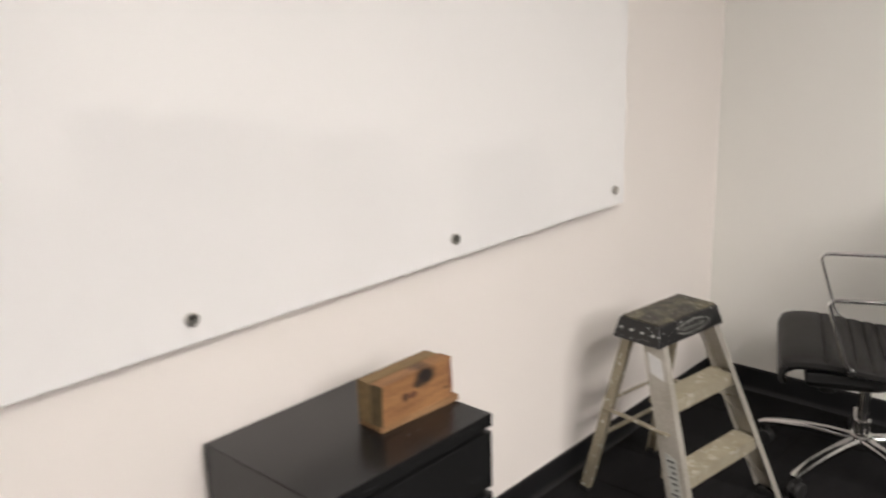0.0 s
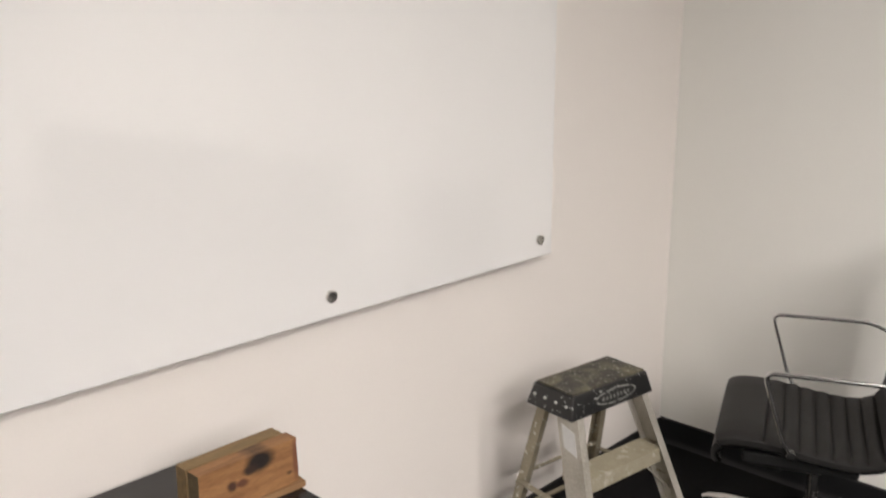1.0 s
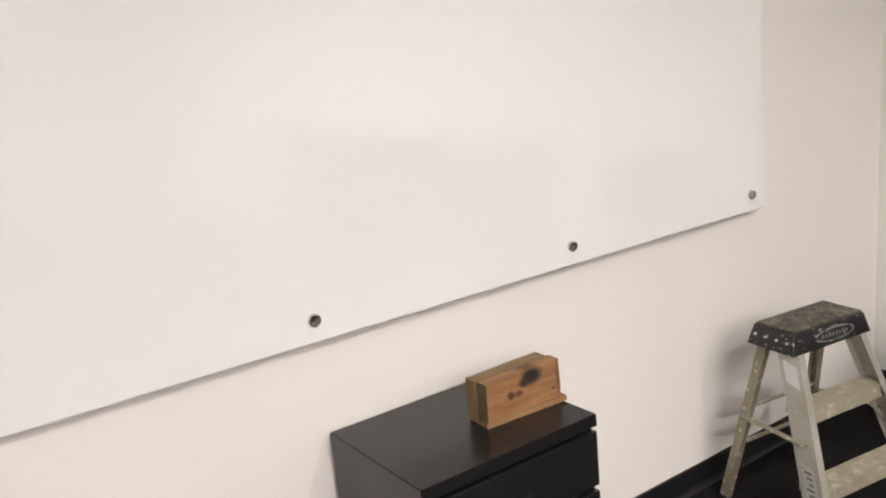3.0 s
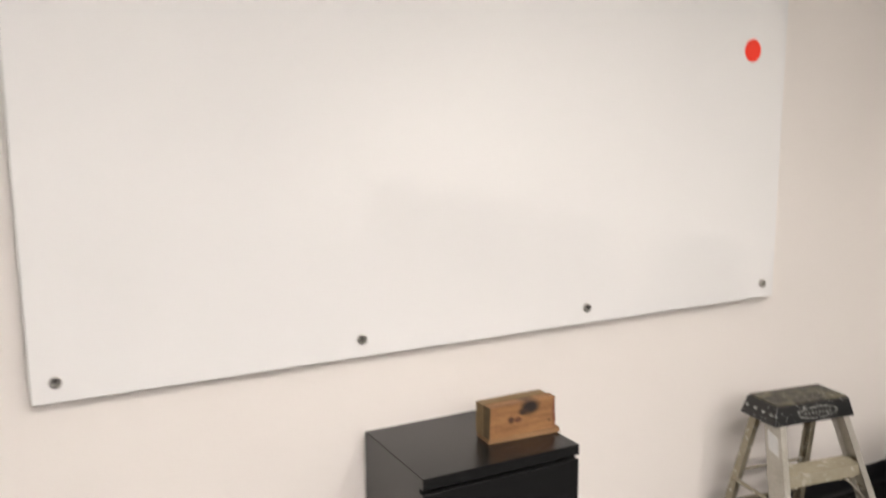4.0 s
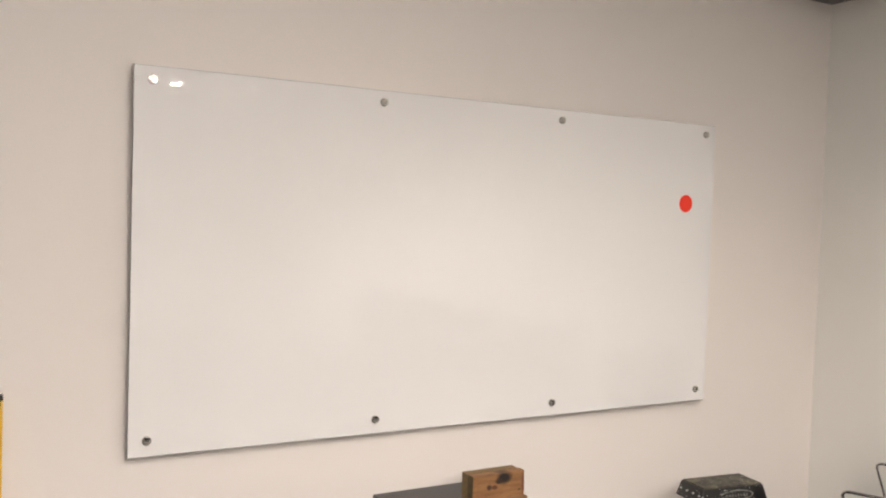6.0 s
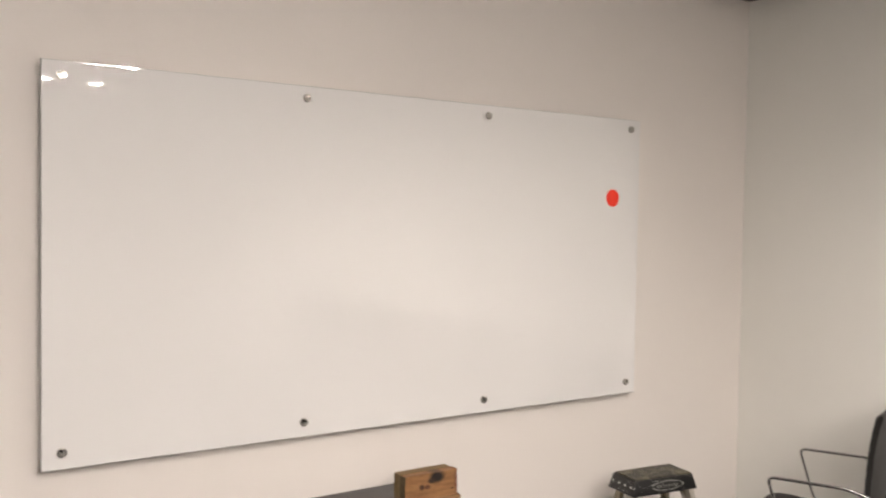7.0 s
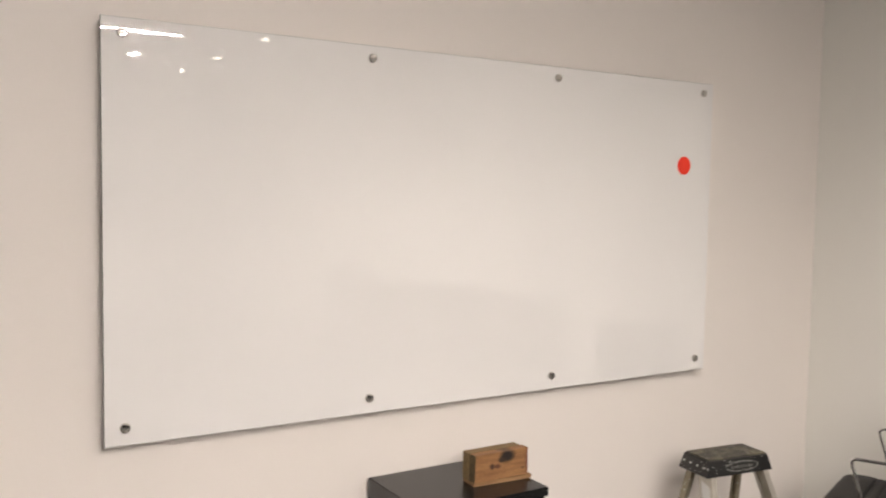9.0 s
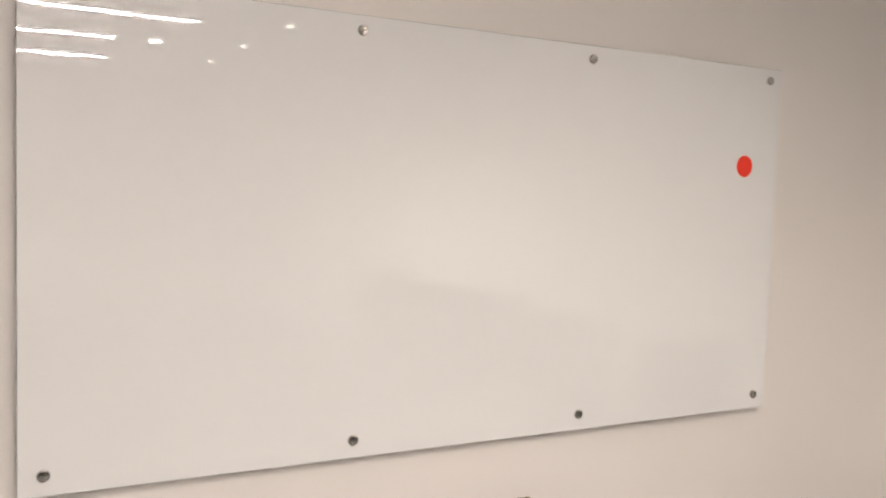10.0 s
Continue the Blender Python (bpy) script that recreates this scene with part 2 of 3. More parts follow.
def sweep(points, w, h=None, seg=10, power=2.0, up=(0, 0, 1)):
    """A rod along a polyline; w and h are half sizes, numbers or functions of 0..1."""
    pts = [Vector(p) for p in points]
    bm, rings = bmesh.new(), []
    for i, p in enumerate(pts):
        d = (pts[min(i + 1, len(pts) - 1)] - pts[max(i - 1, 0)]).normalized()
        side = d.cross(Vector(up))
        side = side.normalized() if side.length > 1e-4 else Vector((1, 0, 0))
        top = side.cross(d).normalized()
        f = i / (len(pts) - 1)
        ww = w(f) if callable(w) else w
        hh = ww if h is None else (h(f) if callable(h) else h)
        ring = []
        for k in range(seg):
            a = 2 * math.pi * (k + 0.5) / seg
            c, s = math.cos(a), math.sin(a)
            c, s = math.copysign(abs(c) ** (2 / power), c), math.copysign(abs(s) ** (2 / power), s)
            ring.append(bm.verts.new(p + side * c * ww + top * s * hh))
        rings.append(ring)
    for a, b in zip(rings, rings[1:]):
        for k in range(seg):
            bm.faces.new((a[k], a[(k + 1) % seg], b[(k + 1) % seg], b[k]))
    bm.faces.new(rings[0][::-1])
    bm.faces.new(rings[-1])
    return bm


def channel(a, b, width, depth, wall, front, lip_side):
    """A C-shaped rail from a to b: web `width` along `front`, flanges `depth` towards lip_side."""
    a, b = Vector(a), Vector(b)
    f, s = Vector(front).normalized(), Vector(lip_side).normalized()
    prof = [(-width / 2, 0), (width / 2, 0), (width / 2, depth), (width / 2 - wall, depth), (width / 2 - wall, wall),
            (-width / 2 + wall, wall), (-width / 2 + wall, depth), (-width / 2, depth)]
    bm = bmesh.new()
    lo = [bm.verts.new(a + f * u + s * v) for u, v in prof]
    hi = [bm.verts.new(b + f * u + s * v) for u, v in prof]
    for k in range(8):
        bm.faces.new((lo[k], lo[(k + 1) % 8], hi[(k + 1) % 8], hi[k]))
    for r in (lo, hi):
        bm.faces.new((r[0], r[1], r[2], r[3], r[4], r[5], r[6], r[7]))
    return bm


# ---- the room ----
X0, X1, Y0, Y1, CEIL = -4.6, 3.230, -9.0, 0.048, 2.76
tagged(link("wall_north", box(X0 - 0.12, X1 + 0.12, Y1, Y1 + 0.12, 0, CEIL), M_WALL), "warm white painted plasterboard wall behind the glass board", "wall", kind="structure")
tagged(link("wall_east", box(X1, X1 + 0.12, Y0, Y1, 0, CEIL), M_WALL_COOL), "cool off-white painted plasterboard wall beside the chairs", "wall", kind="structure")
# south and west walls are unseen, added to close the room
tagged(link("wall_south", box(X0 - 0.12, X1 + 0.12, Y0 - 0.12, Y0, 0, CEIL), M_FAR), "unseen plain wall closing the room, toned down to limit bounced light", "wall", kind="structure")
tagged(link("wall_west", box(X0 - 0.12, X0, Y0, Y1, 0, CEIL), M_FAR), "unseen plain wall closing the room, toned down to limit bounced light", "wall", kind="structure")
tagged(link("ceiling", box(X0 - 0.12, X1 + 0.12, Y0 - 0.12, Y1 + 0.12, CEIL, CEIL + 0.1), M_CEIL), "flat dark grey ceiling with lamp rows, toned to dim the upper walls", "ceiling", kind="structure")
floor = tagged(link("floor", box(X0 - 0.12, X1 + 0.12, Y0 - 0.12, Y1 + 0.12, -0.12, -0.006), M_CARPET), "dark charcoal carpet in loose-laid planks", "floor", kind="structure")


def skirting(name, length, h=0.088):
    """A black vinyl skirting with a rounded top and a small cove at its foot, along x, its back on y = 0."""
    prof = [(0, 0), (-0.018, 0), (-0.012, 0.004), (-0.0075, 0.012), (-0.006, 0.022), (-0.006, h - 0.007), (-0.0045, h - 0.002), (-0.002, h), (0, h)]
    bm = bmesh.new()
    a = [bm.verts.new((0, y, z)) for y, z in prof]
    b = [bm.verts.new((length, y, z)) for y, z in prof]
    for k in range(len(prof)):
        j = (k + 1) % len(prof)
        bm.faces.new((a[k], a[j], b[j], b[k]))
    bm.faces.new(a)
    bm.faces.new(b)
    return link(name, bm, M_BASE)


sk = tagged(skirting("baseboard", X1 - X0), "black vinyl skirting along the foot of the wall", "baseboard", kind="structure")
sk.matrix_world = pose(X0, Y1, 0)
sk = tagged(skirting("baseboard", Y1 - 0.0065 - Y0, 0.096), "black vinyl skirting along the foot of the wall", "baseboard", kind="structure")
sk.matrix_world = pose(X1, Y1 - 0.0065, 0, 0, 0, -90)

# ---- ceiling lamps ----
def tube_lamp(x0, x1, y):
    lamp = thing("ceiling_light", "long white linear ceiling lamp, switched on", "ceiling light", pose((x0 + x1) / 2, y, CEIL), "rows of ceiling lamps")
    h = (x1 - x0) / 2
    part("housing", box(-h, h, -0.045, 0.045, -0.035, -0.0005, 0.004), M_WHITE, lamp)
    part("diffuser", box(-h + 0.012, h - 0.012, -0.014, 0.014, -0.041, -0.0355), M_TUBE, lamp, "glowing warm white diffuser")


# lamps wholly left of x = -0.35 are unseen, added to soften the ladder's shadow
for y, ends in ((-2.62, ((0.835, 1.21), (-0.40, 0.80))),
                (-3.77, ((0.835, 1.21), (-0.40, 0.80))),
                (-4.82, ((1.06, 1.16), (-0.40, 0.80), (-1.63, -0.43))),
                (-6.00, ((-0.33, 0.87), (-1.56, -0.36), (-2.79, -1.59)))):
    for a, b in ends:
        tube_lamp(a, b, y)


def downlight(x, y):
    lamp = thing("downlight", "small round recessed ceiling spotlight, dimly lit", "downlight", pose(x, y, CEIL), "recessed spotlights")
    ring = disc(0.05, 0.008, 24, 0.002)
    part("trim_ring", moved(ring, pose(0, 0, -0.0085)), M_WHITE, lamp, smooth=True)
    part("lens", moved(disc(0.034, 0.012, 24, 0.002), pose(0, 0, -0.0209)), M_SPOT, lamp, "glowing lens")


for x, y, watts in ((1.87, -1.57, 8), (1.84, -2.62, 22), (1.81, -3.69, 26), (1.77, -4.74, 28), (1.74, -5.79, 24)):
    downlight(x, y)
    bulb = bpy.data.lights.new("downlight_bulb", "AREA")
    bulb.shape, bulb.size, bulb.energy, bulb.color, bulb.spread = "DISK", 0.05, watts * DOWN, (1.0, 0.895, 0.815), radians(140)
    new("downlight_bulb", bulb).matrix_world = pose(x, y, CEIL - 0.0216)

# ---- glass board ----
def turned_cap():
    """A standoff cap, turned on a lathe: straight side, rounded rim, shallow dished face."""
    prof = [(0.0145, 0.0), (0.0145, 0.0072), (0.0141, 0.0083), (0.0132, 0.0089), (0.0120, 0.0090), (0.0105, 0.0088), (0.0040, 0.0081)]
    bm, n = bmesh.new(), 32
    rings = [[bm.verts.new((r * math.cos(2 * math.pi * k / n), r * math.sin(2 * math.pi * k / n), z)) for k in range(n)] for r, z in prof]
    for a, b in zip(rings, rings[1:]):
        for k in range(n):
            bm.faces.new((a[k], a[(k + 1) % n], b[(k + 1) % n], b[k]))
    hub = bm.verts.new((0, 0, 0.0079))
    for k in range(n):
        bm.faces.new((rings[-1][k], rings[-1][(k + 1) % n], hub))
    bm.faces.new(rings[0])
    return bm


BX, BZ0, BZ1 = 2.44, 0.898, 2.108
board = thing("glass_whiteboard", "large frameless white glass writing board on steel standoffs", "whiteboard", pose(0, 0, 0))
pane = part("pane", box(0.002, BX, 0.0, 0.0075, BZ0, BZ1, 0.0012, 1), M_GLASS, board, "glossy back-painted white glass")
pane.data.materials.append(M_EDGE)
pane.data.materials.append(M_BACK)
for poly in pane.data.polygons:
    if abs(poly.normal.y) < 0.9:
        poly.material_index = 1
    elif poly.center.y > 0.004:
        poly.material_index = 2
for z in (0.950, 2.066):
    for x in (0.058, 0.835, 1.604, 2.381):
        spacer = moved(disc(0.011, 0.0398, 16), pose(x, 0.0477, z, 90))
        part("standoff_spacer", spacer, M_STEEL, board, smooth=True)
        stud = part("standoff_cap", turned_cap(), M_STUD, board, "brushed steel cap", smooth=True)
        stud.matrix_basis = pose(x, -0.0002, z, 90, 0, 0)
dot = tagged(link("round_sticker", moved(disc(0.0375, 0.0006, 48), pose(2.281, -0.0002, 1.763, 90)), M_RED),
             "plain bright red round sticker on the glass board", "sticker")

# ---- chest of drawers ----
CX0, CX1, CY0, CTOP = 0.852, 1.331, -0.340, 0.668
chest = thing("chest_of_drawers", "low black-brown wooden chest of drawers against the wall", "chest of drawers", pose((CX0 + CX1) / 2, 0, 0))
hw = (CX1 - CX0) / 2
bm = box(-hw, hw, CY0, 0.030, CTOP - 0.030, CTOP)
rim = [e for e in bm.edges if all(v.co.z > CTOP - 0.001 for v in e.verts)]
bmesh.ops.bevel(bm, geom=rim, offset=0.0015, segments=2, affect="EDGES")
part("top_panel", bm, M_CAB, chest)
part("side_panel", box(-hw, -hw + 0.018, CY0 + 0.019, 0.030, 0.0, CTOP - 0.030), M_CAB, chest)
part("side_panel", box(hw - 0.018, hw, CY0 + 0.019, 0.030, 0.0, CTOP - 0.030), M_CAB, chest)
part("back_panel", box(-hw + 0.0185, hw - 0.0185, 0.022, 0.028, 0.02, CTOP - 0.031), M_DARK, chest)
part("plinth", box(-hw + 0.0185, hw - 0.0185, CY0 + 0.04, CY0 + 0.055, 0.0, 0.05), M_CAB, chest)
dz = (CTOP - 0.030 - 0.045) / 4
for i in range(4):
    z1 = CTOP - 0.030 - i * dz - 0.013
    d = part("drawer", box(-hw, hw, CY0 + 0.001, CY0 + 0.018, z1 - dz + 0.015, z1, 0.0005, 1), M_CAB, chest)
    part("drawer_box", box(-hw + 0.03, hw - 0.03, CY0 + 0.0185, -0.03, z1 - dz + 0.03, z1 - 0.02), M_DARK, d)

# ---- timber block ----
block = thing("timber_block", "scorched block of two old boards lying on the chest", "wood block", pose(1.219, -0.194, CTOP, 0, 0, 0.5))


def plank(x0, x1, y0, y1, z0, z1, seed):
    bm = box(x0, x1, y0, y1, z0, z1)
    bmesh.ops.subdivide_edges(bm, edges=bm.edges[:], cuts=5, use_grid_fill=True)
    for v in bm.verts:
        v.co += noise.noise_vector(v.co * 38 + Vector((seed, 0, 0))) * 0.0016
        v.co.z = max(v.co.z, z0)
    return bm


front = part("front_board", plank(-0.108, 0.108, -0.036, -0.001, 0.014, 0.105, 1), M_WOOD, block, "orange-brown board with dark burnt knots", smooth=True)
front.data.materials.append(M_ENDGRAIN)
for poly in front.data.polygons:
    if poly.normal.x < -0.8:
        poly.material_index = 1
part("back_board", plank(-0.110, 0.100, 0.0015, 0.035, 0.014, 0.106, 5), M_WOOD2, block, "greyish brown board", smooth=True)
part("base_strip", moved(plank(-0.106, 0.121, -0.038, 0.033, 0.0005, 0.0135, 9), pose(0, 0, 0, 0, 0, -4)), M_WOOD3, block, "thin rough strip of pale wood", smooth=True)

# ---- step ladder ----
ladder = thing("step_ladder", "short aluminium step ladder, black top, splashed with paint", "step ladder", pose(2.307, -0.247, 0, 0, 0, -7.6))
CAPZ = 0.621
bm = bmesh.new()
LOW, HIGH = (0.166, 0.086), (0.150, 0.072)
for (hx, hy), z in ((LOW, CAPZ - 0.068), (HIGH, CAPZ - 0.006)):
    for sx, sy in ((-1, -1), (1, -1), (1, 1), (-1, 1)):
        bm.verts.new((sx * hx, sy * hy, z))
bm.verts.ensure_lookup_table()
v = bm.verts[:]
for k in range(4):
    bm.faces.new((v[k], v[(k + 1) % 4], v[4 + (k + 1) % 4], v[4 + k]))
bm.faces.new(v[:4])
bm.faces.new(v[4:])
bmesh.ops.bevel(bm, geom=bm.edges[:], offset=0.006, segments=3, profile=0.6, affect="EDGES")
cap = part("cap", bm, M_CAP, ladder, "black plastic top speckled with paint", smooth=True)
top = plank(-0.143, 0.143, -0.066, 0.066, CAPZ - 0.009, CAPZ - 0.001, 3)
part("tread_pad", top, M_CAPTOP, cap, "worn top, smeared with yellowish paint", smooth=True)
# worn oval badge on the cap's front, its lettering lost
slope = math.degrees(math.atan2(LOW[1] - HIGH[1], 0.062))
badge_at = pose(0.012, -(LOW[1] + HIGH[1]) / 2 - 0.0005, CAPZ - 0.037, 90 - slope, 0, 0)


def oval(rx, ry, z0, z1):
    bm = moved(disc(1.0, z1 - z0, 36), pose(0, 0, z0))
    bmesh.ops.scale(bm, vec=(rx, ry, 1), verts=bm.verts)
    return moved(bm, badge_at)


badge = part("badge", oval(0.082, 0.020, 0, 0.0012), M_BADGE, cap, "scuffed oval badge with a pale rim")
part("badge_field", oval(0.076, 0.0155, 0.0, 0.0016), M_CAP, badge, "worn black field")
for k in range(8):
    x = -0.054 + k * 0.0142
    part("badge_bar", moved(box(x, x + 0.007, -0.0055, 0.0055 - 0.002 * (k % 2), 0.0012, 0.0021), badge_at), M_BAR, badge)
# moulded ribs on the cap's ends
for sx in (-1, 1):
    for y in (-0.058, -0.020, 0.020, 0.058):
        bm = moved(disc(0.0042, 0.004, 12), pose(sx * 0.157, y, CAPZ - 0.034, 0, sx * (90 - 14), 0))
        part("rivet", bm, M_LABEL2, cap, smooth=True)


def foot_rail(top, foot, width, depth, front, lip, mat):
    return channel(top, foot, width, depth, 0.0028, front, lip)


FT, FB = (0.142, -0.042), (0.232, -0.246)
for s in (-1, 1):
    a, b = (s * FT[0], FT[1], CAPZ - 0.05), (s * FB[0], FB[1], 0.012)
    rail = part("front_rail", foot_rail(a, b, 0.084, 0.024, (0, 1, 0.30), (-s, 0, 0), M_ALU), M_ALU, ladder, "worn aluminium rail")
    part("rubber_foot", moved(box(-0.016, 0.016, -0.030, 0.030, 0.0, 0.020, 0.003), pose(s * (FB[0] - 0.011), FB[1], 0.0)), M_PLASTIC, rail)
    a, b = (s * 0.128, 0.052, CAPZ - 0.05), (s * 0.186, 0.170, 0.010)
    rail = part("rear_leg", foot_rail(a, b, 0.036, 0.020, (0, 1, -0.2), (-s, 0, 0), M_REAR), M_REAR, ladder, "tarnished narrow leg, its colour darkened for the cap's shade")
    part("rubber_foot", moved(box(-0.012, 0.012, -0.016, 0.016, 0.0, 0.016, 0.003), pose(s * 0.177, 0.170, 0.0)), M_PLASTIC, rail)


def at_rail(z, s=1):
    f = (CAPZ - 0.05 - z) / (CAPZ - 0.062)
    return s * (FT[0] + (FB[0] - FT[0]) * f), FT[1] + (FB[1] - FT[1]) * f


for z in (0.405, 0.200):
    x, y = at_rail(z)
    # one folded and ribbed sheet
    prof = [(-0.033, -0.042), (-0.033, 0.0)]
    for k in range(6):
        u = -0.024 + k * 0.011
        prof += [(u, 0.0), (u, 0.0016), (u + 0.004, 0.0016), (u + 0.004, 0.0)]
    prof += [(0.043, 0.0), (0.043, -0.024), (0.0395, -0.024), (0.0395, -0.004), (-0.0295, -0.004), (-0.0295, -0.042)]
    bm = bmesh.new()
    ends = [[bm.verts.new((e * (x - 0.003), y + u, z + w)) for u, w in prof] for e in (-1, 1)]
    for k in range(len(prof)):
        j = (k + 1) % len(prof)
        bm.faces.new((ends[0][k], ends[0][j], ends[1][j], ends[1][k]))
    bm.faces.new(ends[0])
    bm.faces.new(ends[1])
    step = part("step", bm, M_TREAD, ladder, "ribbed tread smeared with dried paint")
    for s in (-1, 1):
        lower = Vector(at_rail(z - 0.13, s) + (z - 0.13,))
        part("brace", sweep([(s * (x - 0.085), y + 0.02, z - 0.012), (lower.x - s * 0.004, lower.y + 0.012, lower.z)], 0.0085, 0.0022, 4, 6), M_ALU, step)
# folding spreaders between front rails and rear legs
for s in (-1, 1):
    z = 0.275
    xf, yf = at_rail(z, s)
    g = (CAPZ - 0.05 - z) / (CAPZ - 0.06)
    xr, yr = s * (0.128 + 0.058 * g), 0.052 + 0.118 * g
    part("spreader", sweep([(xf + s * 0.003, yf, z + 0.040), ((xf + xr) / 2, (yf + yr) / 2, z + 0.036), (xr + s * 0.003, yr, z + 0.030)], 0.010, 0.0028, 8, 5), M_REAR, ladder)
part("cross_bar", sweep([(-0.165, 0.128, 0.205), (0.165, 0.128, 0.205)], 0.009, 0.0035, 8, 5), M_REAR, ladder)
part("cross_bar", sweep([(-0.150, 0.096, 0.335), (0.150, 0.096, 0.335)], 0.007, 0.003, 8, 5), M_REAR, ladder)
# labels on the outer web of the front rail
for z0, z1, m, w in ((0.466, 0.524, M_LABEL, 0.048), (0.07, 0.255, M_LABEL2, 0.040)):
    bm = bmesh.new()
    for z, e in ((z0, -1), (z0, 1), (z1, 1), (z1, -1)):
        x, y = at_rail(z, -1)
        bm.verts.new((x - 0.0012, y + e * w / 2, z + e * w / 2 * 0.30))
    bm.verts.ensure_lookup_table()
    bm.faces.new(bm.verts[:])
    ext = bmesh.ops.extrude_face_region(bm, geom=bm.faces[:])
    bmesh.ops.translate(bm, vec=(0.0009, 0, 0), verts=[q for q in ext["geom"] if isinstance(q, bmesh.types.BMVert)])
    lab = part("label", bm, m, ladder, "peeling paper label")
    if m is M_LABEL2:
        for k in range(9):
            z = z1 - 0.014 - k * 0.015
            x, y = at_rail(z, -1)
            part("text_bar", moved(box(-0.0006, 0.0006, -0.013, 0.013 - 0.006 * (k % 3), -0.0035, 0.0035), pose(x - 0.0019, y, z)), M_INK, lab)

# ---- office chairs ----
def spline(points, n):
    pts = [Vector((p[0], p[1])) for p in points]
    pts = [pts[0] * 2 - pts[1]] + pts + [pts[-1] * 2 - pts[-2]]
    out = []
    for i in range(1, len(pts) - 2):
        p0, p1, p2, p3 = pts[i - 1:i + 3]
        for k in range(n):
            t = k / n
            out.append(0.5 * (2 * p1 + (p2 - p0) * t + (2 * p0 - 5 * p1 + 4 * p2 - p3) * t * t + (3 * p1 - p0 - 3 * p2 + p3) * t ** 3))
    out.append(pts[-2])
    return out


def cushion(profile, half, ribs, thick, crown=0.0, stitch=0.006, plain=0):
    """A padded sheet along a profile (y, z), stitched across into ribs but for the first plain ones."""
    line = spline(profile, 24)
    run = [0.0]
    for a, b in zip(line, line[1:]):
        run.append(run[-1] + (b - a).length)
    # even samples along the run
    n = ribs * 8
    even = []
    for i in range(n + 1):
        s = run[-1] * i / n
        k = max(j for j in range(len(run)) if run[j] <= s + 1e-9)
        k = min(k, len(line) - 2)
        even.append(line[k].lerp(line[k + 1], (s - run[k]) / max(1e-9, run[k + 1] - run[k])))
    xs = [-1, -0.985, -0.95, -0.85, -0.5, 0, 0.5, 0.85, 0.95, 0.985, 1]
    bm = bmesh.new()
    top, low = [], []
    for i, p in enumerate(even):
        d = (even[min(i + 1, n)] - even[max(i - 1, 0)]).normalized()
        nrm = Vector((-d.y, d.x))
        if nrm.y < 0 and abs(nrm.y) > abs(nrm.x):
            nrm = -nrm
        f = (i % 8) / 8
        puff = abs(math.sin(math.pi * f)) ** 0.45 if i >= plain * 8 else 1.0
        endf = min(1.0, min(i, n - i) / 3.0)
        rt, rl = [], []
        for x in xs:
            edge = max(0.0, 1 - abs(x) ** 14)
            t = thick * (0.35 + 0.65 * edge * endf) - stitch * (1 - puff) * edge
            c = crown * (1 - x * x)
            q = p + nrm * (t - c)
            rt.append(bm.verts.new((x * half, q.x, q.y)))
            q = p - nrm * (thick * 0.35 + c)
            rl.append(bm.verts.new((x * half, q.x, q.y)))
        top.append(rt)
        low.append(rl)
    w = len(xs)
    for i in range(n):
        for k in range(w - 1):
            bm.faces.new((top[i][k], top[i][k + 1], top[i + 1][k + 1], top[i + 1][k]))
            bm.faces.new((low[i][k], low[i + 1][k], low[i + 1][k + 1], low[i][k + 1]))
        bm.faces.new((top[i][0], top[i + 1][0], low[i + 1][0], low[i][0]))
        bm.faces.new((top[i][-1], low[i][-1], low[i + 1][-1], top[i + 1][-1]))
    for i in (0, n):
        for k in range(w - 1):
            bm.faces.new((top[i][k], top[i][k + 1], low[i][k + 1], low[i][k]))
    return bm


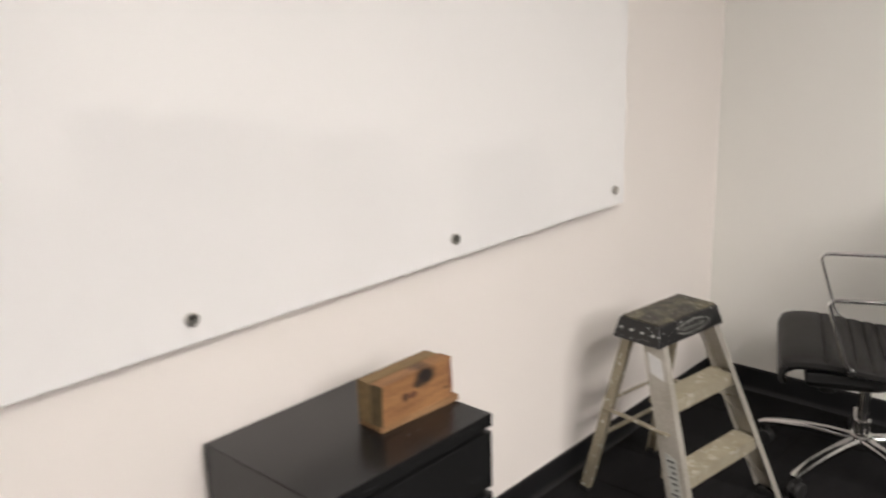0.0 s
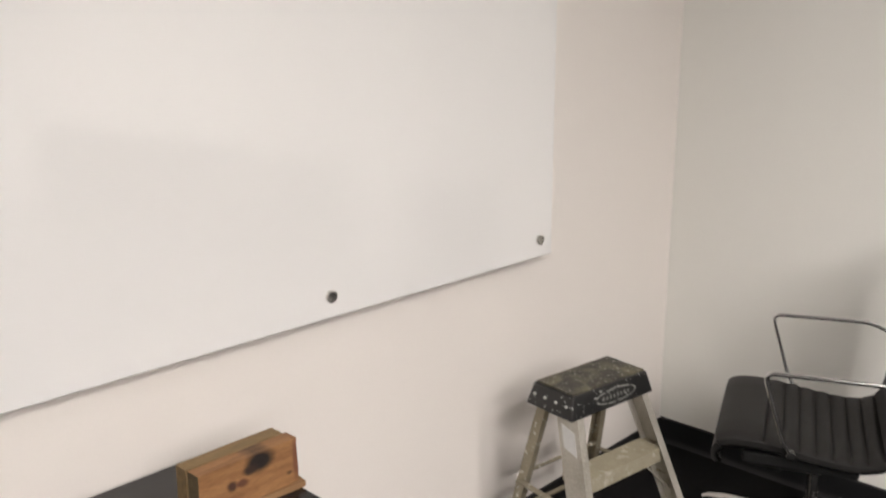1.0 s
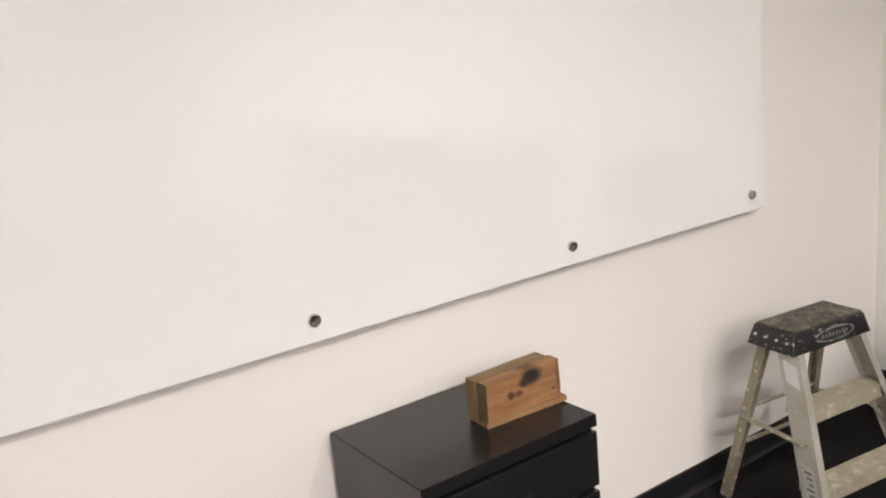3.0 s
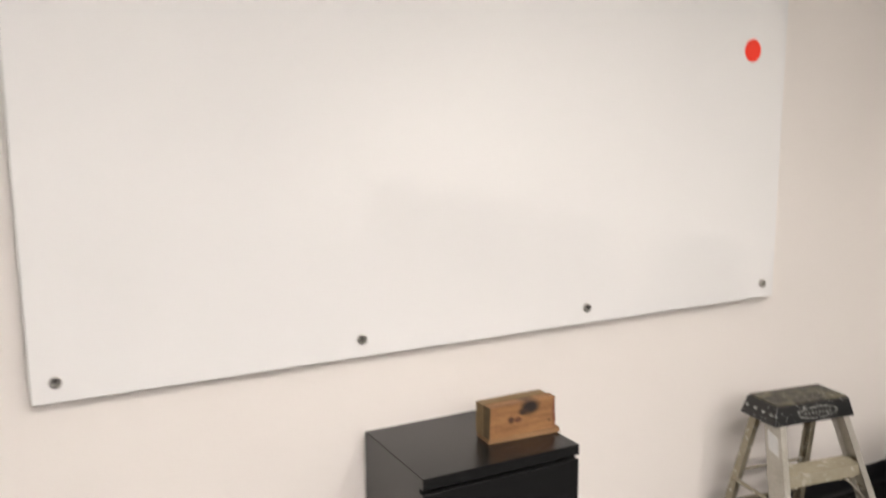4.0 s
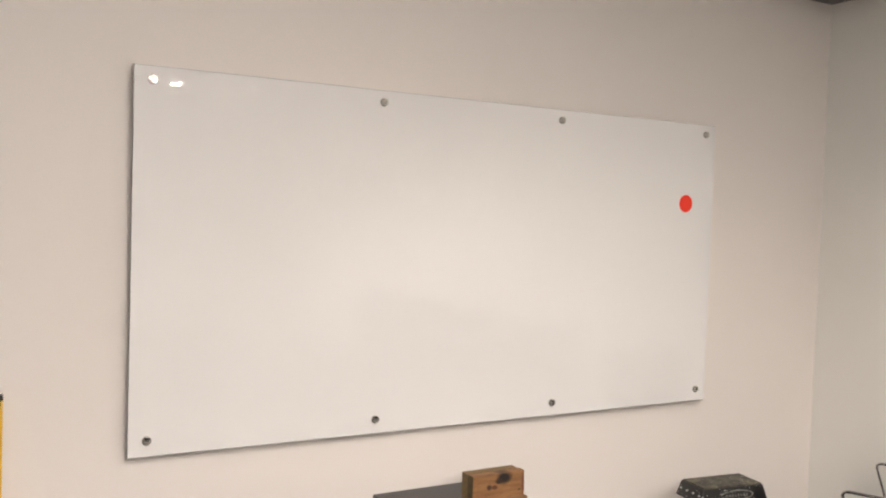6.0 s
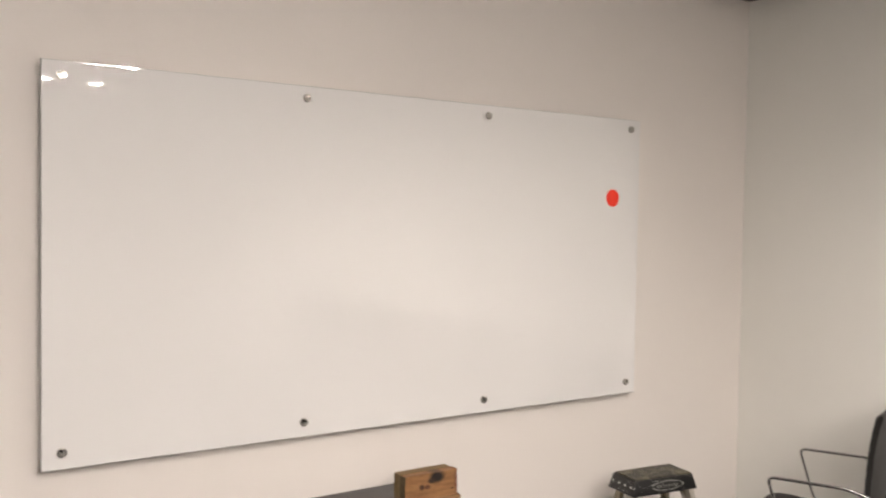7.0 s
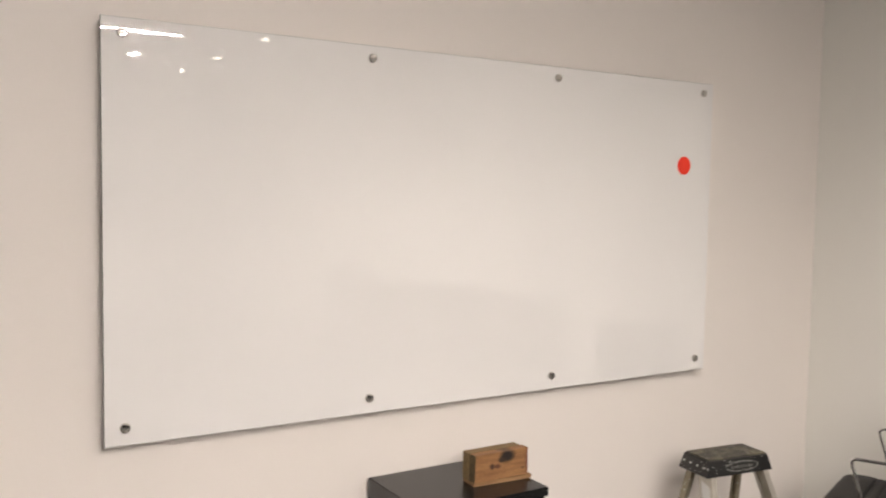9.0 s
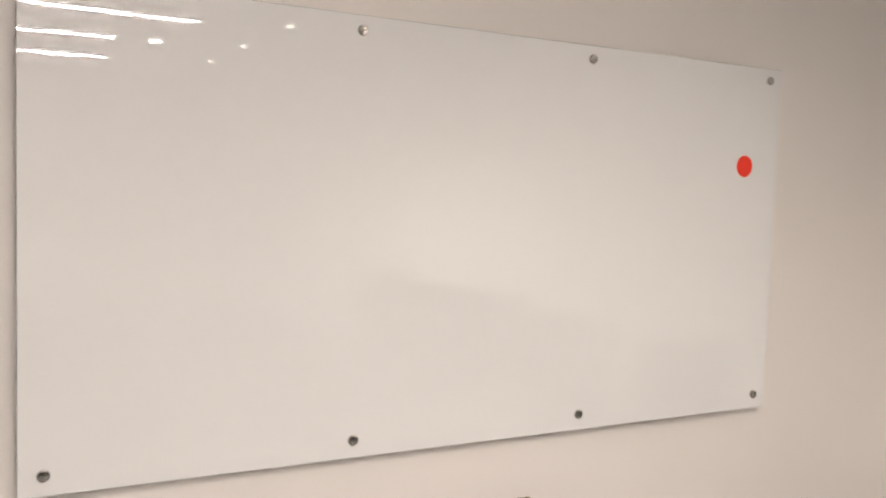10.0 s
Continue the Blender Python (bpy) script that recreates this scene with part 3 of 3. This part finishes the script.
def office_chair(label, at):
    """Front along +y, the foot of its column at the origin."""
    ch = thing("office_chair", label, "office chair", at, "office chairs along the wall")
    seat = part("seat", cushion([(0.258, 0.384), (0.269, 0.404), (0.261, 0.430), (0.230, 0.447), (0.14, 0.449), (0.0, 0.430), (-0.09, 0.424), (-0.150, 0.440), (-0.184, 0.482)], 0.243, 12, 0.022, 0.0, 0.010, 4), M_LEATHER, ch,
                "ribbed black leather seat", smooth=True)
    back = part("backrest", cushion([(-0.184, 0.482), (-0.198, 0.58), (-0.202, 0.70), (-0.211, 0.82), (-0.226, 0.915), (-0.238, 0.955)], 0.225, 10, -0.024, -0.012, -0.0025), M_LEATHER, ch,
                "ribbed black leather backrest", smooth=True)
    for s in (-1, 1):
        pts = rounded([(s * 0.250, 0.072, 0.440), (s * 0.266, 0.096, 0.480), (s * 0.266, 0.155, 0.668), (s * 0.266, -0.130, 0.674), (s * 0.236, -0.205, 0.645)], 0.030, 7)
        arm = part("armrest", sweep(pts, 0.0064, 0.0064, 14, 2.0, (1, 0, 0.01)), M_ARM, ch, "bent chrome tube armrest", smooth=True)
        part("arm_bolt", moved(disc(0.013, 0.012, 16, 0.003), pose(s * 0.245, 0.072, 0.440, 0, s * 90, 0)), M_CHROME, arm, smooth=True)
        part("side_rail", sweep(rounded([(s * 0.239, 0.250, 0.386), (s * 0.241, 0.260, 0.404), (s * 0.241, 0.251, 0.424), (s * 0.241, 0.226, 0.438), (s * 0.241, 0.14, 0.440), (s * 0.241, 0.0, 0.421), (s * 0.241, -0.09, 0.415), (s * 0.240, -0.155, 0.432), (s * 0.236, -0.192, 0.478), (s * 0.226, -0.206, 0.54)], 0.02, 5),
                                0.004, 0.008, 8, 4, (1, 0, 0.01)), M_RAIL, ch, "dark polished side rail", smooth=True)
    part("mechanism", join(join(moved(disc(0.050, 0.10, 24, 0.01, 0.115), pose(0, -0.02, 0.300)), box(-0.105, 0.105, -0.02, 0.19, 0.318, 0.40, 0.02, 3)), box(-0.21, 0.21, -0.03, 0.07, 0.385, 0.414, 0.008)), M_PLASTIC, ch, "black tilt mechanism", smooth=True)
    part("seat_pan", box(-0.215, 0.215, -0.10, 0.195, 0.380, 0.416, 0.008), M_PLASTIC, ch, "black underside of the seat")
    part("tilt_lever", sweep(rounded([(0.06, 0.05, 0.345), (0.16, 0.06, 0.34), (0.24, 0.07, 0.335)], 0.03), 0.006), M_PLASTIC, ch, smooth=True)
    part("tension_knob", moved(disc(0.030, 0.045, 20, 0.006), pose(0, 0.115, 0.272)), M_PLASTIC, ch, smooth=True)
    part("column", join(disc(0.019, 0.20, 24, 0.002), moved(disc(0.026, 0.09, 24, 0.003), pose(0, 0, -0.03))), M_CHROME, ch, "chrome gas column", smooth=True).location = (0, 0, 0.125)
    base = part("star_base", moved(disc(0.040, 0.055, 24, 0.008, 0.033), pose(0, 0, 0.085)), M_CHROME, ch, "five-armed polished chrome base", smooth=True)
    yaw0 = 91 - 21.5
    for k in range(5):
        a = radians(yaw0 + 72 * k)
        c, s = math.cos(a), math.sin(a)
        pts = [(c * r, s * r, z) for r, z in ((0.02, 0.112), (0.10, 0.113), (0.18, 0.108), (0.26, 0.097), (0.315, 0.084), (0.332, 0.076))]
        leg = part("base_leg", sweep(pts, lambda f: 0.023 - 0.008 * f, lambda f: 0.017 - 0.008 * f, 12, 2.6), M_CHROME, base, smooth=True)
        tx, ty = c * 0.312, s * 0.312
        wheel = bmesh.new()
        for e in (-1, 1):
            join(wheel, moved(disc(0.027, 0.016, 20, 0.004), pose(tx, ty, 0.027, 0, 0, math.degrees(a)) @ pose(0, e * 0.011 + 0.008, 0, 90)))
        join(wheel, moved(disc(0.010, 0.045, 12), pose(tx, ty, 0.035)))
        part("caster", wheel, M_PLASTIC, base, "black twin-wheel caster", smooth=True)
    return ch


first = office_chair("black ribbed leather office chair with chrome arms, near the corner", pose(2.83, -0.685, 0, 0, 0, 21.5))
for x, y, yaw in ((2.88, -1.72, 26), (2.91, -2.60, 20), (2.89, -3.24, 12), (2.87, -4.30, 16)):
    tagged(copy_thing(first, pose(x, y, 0, 0, 0, yaw)), "black ribbed leather office chair with chrome arms, beside the wall")

# ---- spirit level ----
level = thing("spirit_level", "long yellow spirit level standing upright against the wall", "spirit level", pose(-0.373, 0.013, 0, 1.0, 0, 0))
LH = 1.125
bm = box(-0.0285, 0.0285, -0.005, 0.005, 0.03, LH - 0.03)
for s in (-1, 1):
    join(bm, box(s * 0.0285 - 0.0028, s * 0.0285 + 0.0028, -0.0125, 0.0125, 0.012, LH - 0.012, 0.001, 1))
part("beam", bm, M_YELLOW, level, "yellow lacquered aluminium beam")
for z0, z1 in ((0.0, 0.022), (LH - 0.016, LH)):
    part("end_cap", box(-0.0325, 0.0325, -0.0145, 0.0145, z0, z1, 0.003), M_PLASTIC, level, "black rubber end cap")
part("corner_block", moved(disc(0.026, 0.004, 28), pose(0, -0.005, LH - 0.024, 90)), M_PLASTIC, level)
part("hang_hole", moved(disc(0.012, 0.0016, 24), pose(0.010, -0.0052, LH - 0.072, 90)), M_VIAL, level)
for z in (0.25, LH / 2, LH - 0.25):
    v = part("vial_holder", moved(disc(0.023, 0.005, 28, 0.001), pose(0, -0.005, z, 90)), M_PLASTIC, level)
    part("vial", moved(disc(0.007, 0.034, 14, 0.002), pose(-0.017, -0.0125, z, 0, 90, 0)), M_VIAL, v)

# ---- carpet planks ----
CW, CL = 0.25, 1.0
plank_mesh = None
for i in range(10):
    for j in range(0, 4):
        xa, xb = X1 - (i + 1) * CW, X1 - i * CW
        yb = Y1 - j * CL + (CL / 2 if i % 2 else 0)
        ya, yb = yb - CL, min(yb, Y1)
        if yb - ya < 0.05:
            continue
        whole = abs(yb - ya - CL) < 1e-6
        if whole and plank_mesh is not None:
            ob = new("carpet_plank", plank_mesh)
            ob.parent = floor
        else:
            ob = part("carpet_plank", box(-CW / 2 + 0.0006, CW / 2 - 0.0006, -(yb - ya) / 2 + 0.0006, (yb - ya) / 2 - 0.0006, -0.006, 0.0, 0.0012, 1), M_CARPET, floor)
            if whole:
                plank_mesh = ob.data
        ob.location = ((xa + xb) / 2, (ya + yb) / 2, 0)
